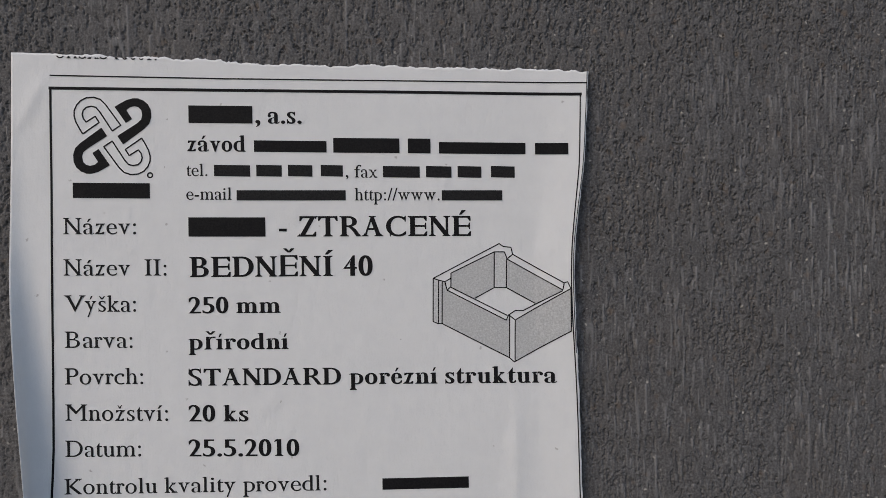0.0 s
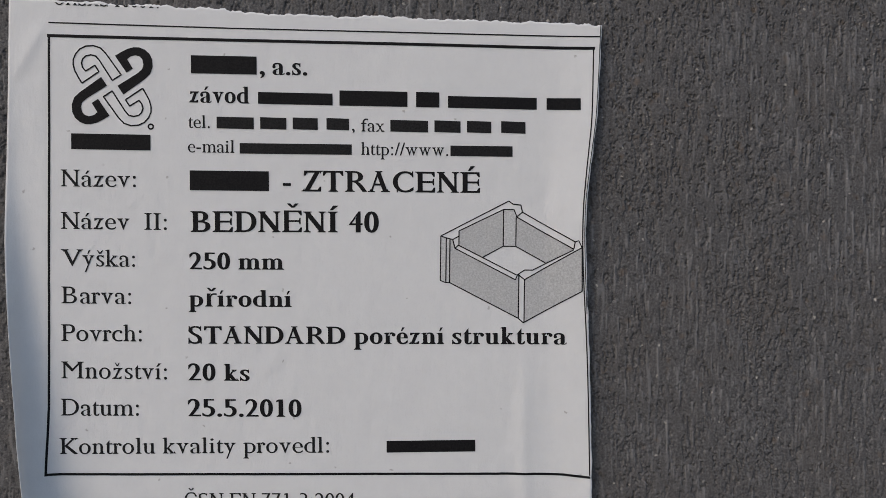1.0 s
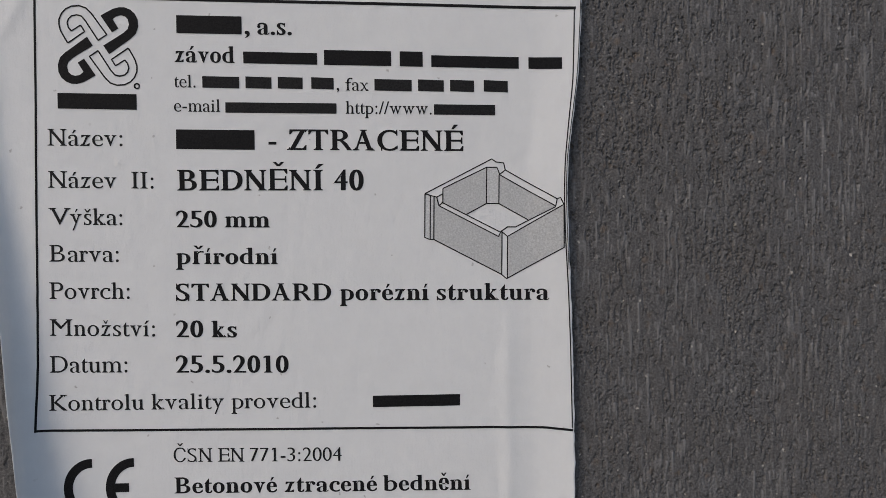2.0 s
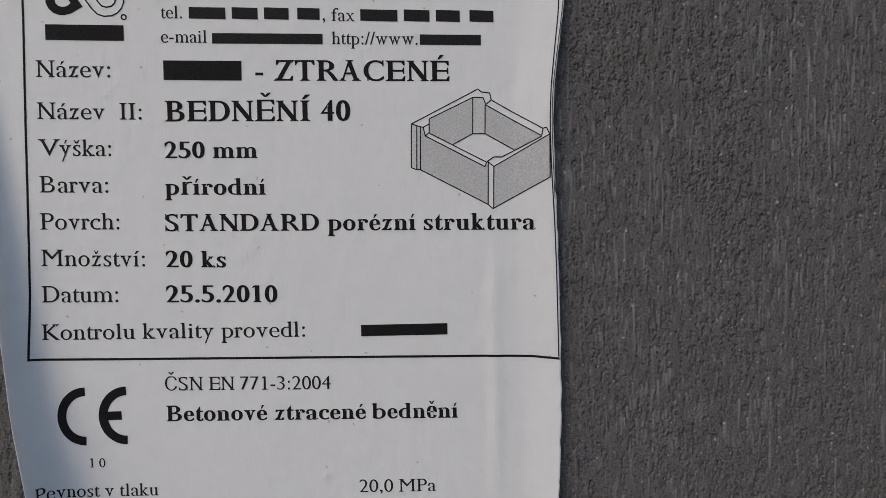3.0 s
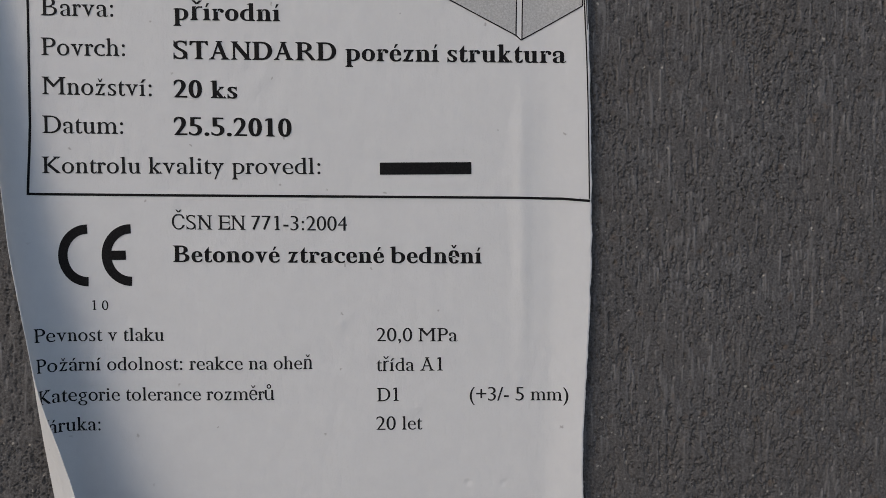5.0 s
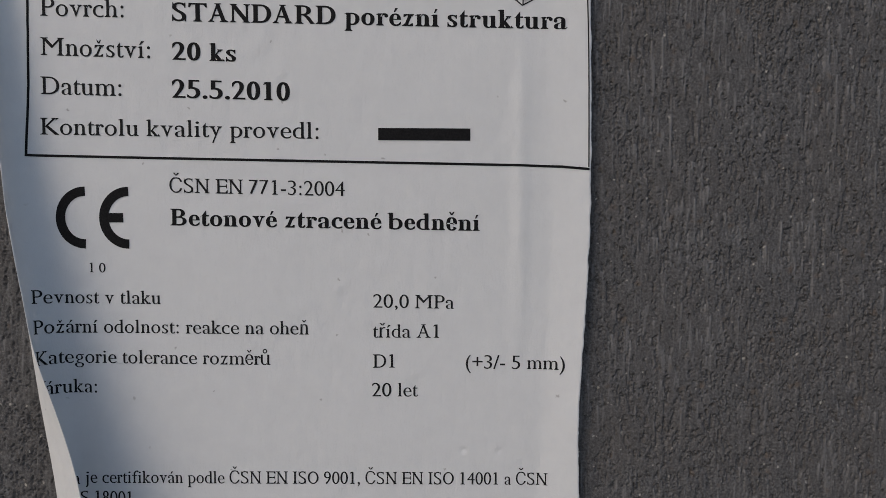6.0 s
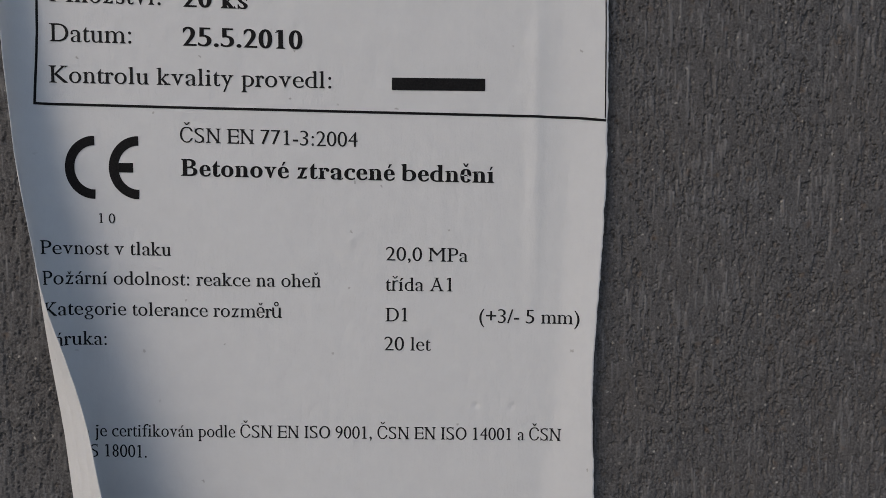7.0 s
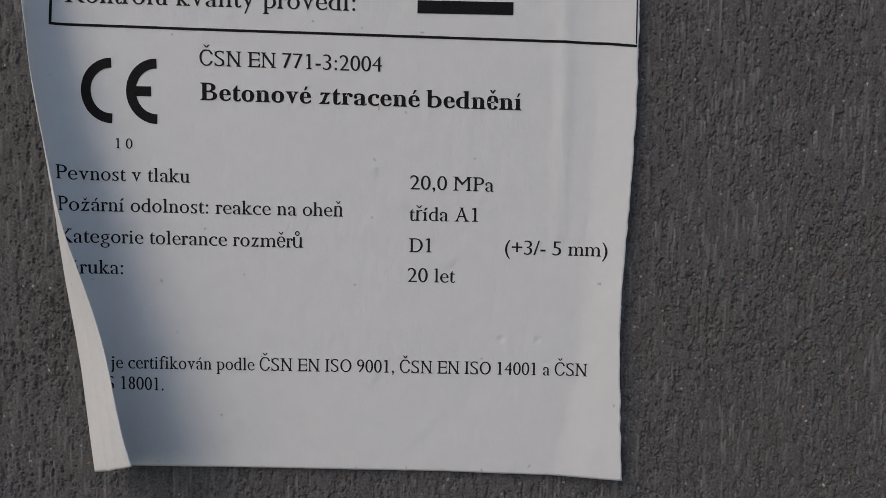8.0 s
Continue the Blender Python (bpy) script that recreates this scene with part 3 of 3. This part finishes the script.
def build_emblem(label):
    """A knot of four bent bands, two black and two in outline, over a plain bar."""
    def place(x, y):
        return -92.5 + 0.0624 * x - 0.9 * y / 660, 233.2 - 0.0626 * y - 0.5 * x / 1155

    centre = np.array([407.0, 370.0])
    band = 2.06 * np.array([(4, -52), (14, -58), (25, -64), (36, -67), (45, -67), (55, -63), (63, -56), (68, -46), (69, -33), (65, -21), (56, -12), (19, 15), (9, 0), (43, -22), (51, -29), (53, -37), (51, -46), (46, -51), (39, -53), (31, -51), (25, -46), (35, -30), (24, -23)], float)
    for quarter in range(4):
        ring = [place(*(p + centre)) for p in band]
        if quarter % 2 == 0:
            filled("emblem_band", ring, INK, label, "black bent band", fine=4)
        else:
            many_strips("emblem_band", [ring + ring[:1]], 0.33, INK, label, "outlined bent band")
        band = np.stack([band[:, 1], -band[:, 0]], -1)
    bar(-76.8, 195.75, -59.3, 195.4, 3.5, 1, label)
    ring = [(-59.2 + 0.55 * math.cos(k * 0.5236), 200.75 + 0.55 * math.sin(k * 0.5236)) for k in range(13)]
    many_strips("emblem_ring", [ring], 0.34, INK, label)


def build_drawing(label):
    """Line drawing of a hollow block, with grey toned faces."""
    def at(*pairs):
        return [(-16.0 + 0.0524 * x - 0.6 * y / 656, 188.5 - 0.0523 * y - 0.9 * x / 1160) for x, y in pairs]

    tone = [
        at((458, 250), (470, 250), (480, 288), (745, 423), (758, 412), (758, 590), (458, 437)),
        at((785, 422), (1028, 283), (1034, 470), (785, 608)),
        at((497, 212), (690, 117), (690, 277), (603, 325), (497, 272)),
        at((745, 148), (995, 287), (875, 348), (745, 277)),
    ]
    for polygon in tone:
        filled("toned_face", polygon, HALFTONE, label, "grey halftone face", 0.03)
    filled("toned_face", at((690, 117), (735, 117), (745, 148), (745, 277), (690, 277)), HALFTONE_PALE, label, "pale halftone face", 0.03)
    filled("toned_face", at((418, 235), (442, 243), (442, 437), (418, 428)), HALFTONE_PALE, label, "pale halftone face", 0.03)
    filled("toned_face", at((442, 243), (458, 250), (458, 437), (442, 437)), HALFTONE_PALE, label, "pale halftone face", 0.03)
    lines = [
        at((418, 235), (712, 80), (730, 93), (765, 97), (772, 128), (1000, 255), (1015, 250), (1030, 280)),
        at((418, 235), (418, 428), (440, 437), (458, 437), (758, 590), (782, 610), (1034, 470), (1030, 280)),
        at((442, 243), (442, 437)), at((458, 250), (458, 437)),
        at((418, 235), (442, 243), (470, 250), (497, 235)), at((497, 212), (497, 272), (480, 288)),
        at((497, 212), (690, 117), (735, 117), (748, 148), (772, 128)),
        at((470, 250), (480, 288), (745, 423), (755, 400), (785, 380), (820, 380), (995, 290)),
        at((497, 275), (750, 402)), at((690, 117), (690, 277), (745, 277), (745, 148), (995, 287), (1000, 257)),
        at((690, 277), (603, 325)), at((745, 277), (875, 348)),
        at((760, 400), (760, 590)), at((785, 422), (785, 608)), at((757, 400), (785, 422), (1030, 280)),
    ]
    many_strips("block_drawing", lines, 0.26, INK, label, "thin black line drawing of a hollow block")


def build_mark(label):
    """The two rounded conformity letters, drawn from rings."""
    for cu, arm in ((-70.95, False), (-61.55, True)):
        arc = [(cu + 5.3 * 1.0 * math.cos(a), 109.4 + 5.75 * math.sin(a)) for a in np.linspace(math.pi / 2, 1.5 * math.pi, 40)]
        lines = [[(cu + 0.1, 115.15)] + arc[1:-1] + [(cu + 0.1, 103.65)]]
        if arm:
            lines.append([(cu - 5.2, 109.4), (cu - 1.1, 109.4)])
        many_strips("conformity_letter", lines, 2.05, INK, label, "bold black rounded letter")


def build_label():
    label = build_sheet()
    build_rules(label)
    build_emblem(label)
    build_drawing(label)
    build_mark(label)
    tear = lambda u: np.interp(u, [-90, -80, -58, -41], [228.9, 228.4, 227.5, 226.2])
    write("OHSAS 18001.", -80.3, 227.85, -57.2, 227.15, 3.1, 0, label, tear)
    bar(-50.16, 212.68, -35.54, 212.39, 4.03, 1, label)
    write(", a.s.", -34.89, 212.38, -24.23, 212.27, 4.04, 1, label)
    write("závod", -50.67, 206.17, -37.21, 205.89, 3.77, 1, label)
    bar(-35.27, 205.85, -18.6, 205.51, 2.64, 1, label)
    bar(-17.04, 205.48, -1.71, 205.16, 3.4, 1, label)
    bar(0.26, 205.12, 5.51, 205.01, 3.41, 1, label)
    bar(7.49, 204.97, 27.71, 204.55, 2.67, 1, label)
    bar(29.96, 204.5, 37.67, 204.34, 2.68, 1, label)
    write("tel.", -50.91, 200.45, -46.13, 200.38, 2.87, 0, label)
    bar(-44.57, 200.36, -36.28, 200.13, 2.61, 0, label)
    bar(-34.85, 200.24, -29, 200.04, 2.61, 0, label)
    bar(-27.56, 200.15, -21.96, 199.95, 2.62, 0, label)
    bar(-20, 200.05, -14.91, 199.86, 2.62, 0, label)
    write(", fax", -14.26, 199.72, -6.92, 199.49, 2.88, 0, label)
    bar(-5.61, 199.61, 2.93, 199.37, 2.63, 0, label)
    bar(4.38, 199.48, 10.3, 199.27, 2.63, 0, label)
    bar(11.76, 199.38, 17.3, 199.18, 2.63, 0, label)
    bar(19.55, 199.29, 25.11, 199.08, 2.64, 0, label)
    write("e-mail", -51.02, 194.97, -40.66, 194.83, 2.87, 0, label)
    bar(-39.49, 194.68, -14.35, 194.34, 2.35, 0, label)
    write("http://www.", -12.25, 194.31, 7.45, 194.04, 2.89, 0, label)
    bar(7.98, 194.03, 22.12, 193.84, 2.37, 0, label)
    write("Název:", -79.22, 187.43, -62.65, 187.19, 3.77, 0, label)
    bar(-50.66, 186.48, -33.02, 186.22, 4.44, 1, label)
    write("- ZTRACENÉ", -29.9, 186.17, 14.72, 185.63, 4.71, 1, label)
    write("Název  II:", -79.29, 177.94, -55.88, 177.55, 3.77, 0, label)
    write("BEDNĚNÍ 40", -50.58, 177.07, -8.35, 176.76, 4.7, 1, label)
    write("Výška:", -79.34, 169.61, -63.01, 169.32, 3.78, 0, label)
    write("250 mm", -51, 168.71, -29.82, 168.46, 3.79, 1, label)
    write("Barva:", -79.39, 161.27, -63.95, 160.97, 3.78, 0, label)
    write("přírodní", -51.16, 160.33, -28.14, 160.01, 3.8, 1, label)
    write("Povrch:", -79.57, 152.79, -61.67, 152.55, 3.78, 0, label)
    write("STANDARD porézní struktura", -51.33, 151.94, 34.29, 150.94, 3.93, 1, label)
    write("Množství:", -79.62, 144.43, -56.15, 143.91, 3.79, 0, label)
    write("20 ks", -51.48, 143.67, -37.71, 143.37, 3.81, 1, label)
    write("Datum:", -79.79, 136.07, -62.52, 135.79, 3.79, 0, label)
    write("25.5.2010", -51.64, 135.53, -26.1, 135.05, 3.94, 1, label)
    write("Kontrolu kvality provedl:", -80.14, 127.38, -19.94, 126.84, 3.62, 0, label)
    bar(-6.91, 126.66, 13.29, 126.66, 2.66, 1, label)
    write("ČSN EN 771-3:2004", -52.51, 114.99, -14.27, 114.38, 3.14, 0, label)
    write("Betonové ztracené bednění", -52.43, 107.77, 15.51, 106.85, 3.68, 1, label)
    write("1 0", -70.21, 97.43, -66.74, 97.36, 2.11, 0, label)
    write("Pevnost v tlaku", -82.48, 90.67, -54.81, 90.38, 2.95, 0, label)
    write("20,0 MPa", -8.04, 89.74, 9.97, 89.49, 2.98, 0, label)
    write("Požární odolnost: reakce na oheň", -82.42, 84.13, -22.27, 83.65, 2.97, 0, label)
    write("třída A1", -8.14, 83, 6.67, 82.97, 3, 0, label)
    write("Kategorie tolerance rozměrů", -82.36, 77.42, -30.84, 76.84, 2.99, 0, label)
    write("D1", -8.11, 76.22, -3.25, 76.25, 3.02, 0, label)
    write("(+3/- 5 mm)", 12.62, 76.08, 34.73, 75.83, 3.03, 0, label)
    write("Záruka:", -82.78, 70.93, -69.17, 70.62, 3, 0, label)
    write("20 let", -8.34, 69.78, 1.92, 69.7, 3.03, 0, label)
    write("n je certifikován podle ČSN EN ISO 9001, ČSN EN ISO 14001 a ČSN", -74.9, 50.26, 31.23, 49.45, 2.8, 0, label)
    write("S 18001.", -73.07, 45.76, -60.9, 45.4, 2.81, 0, label)


build_ground()
build_block()
build_label()
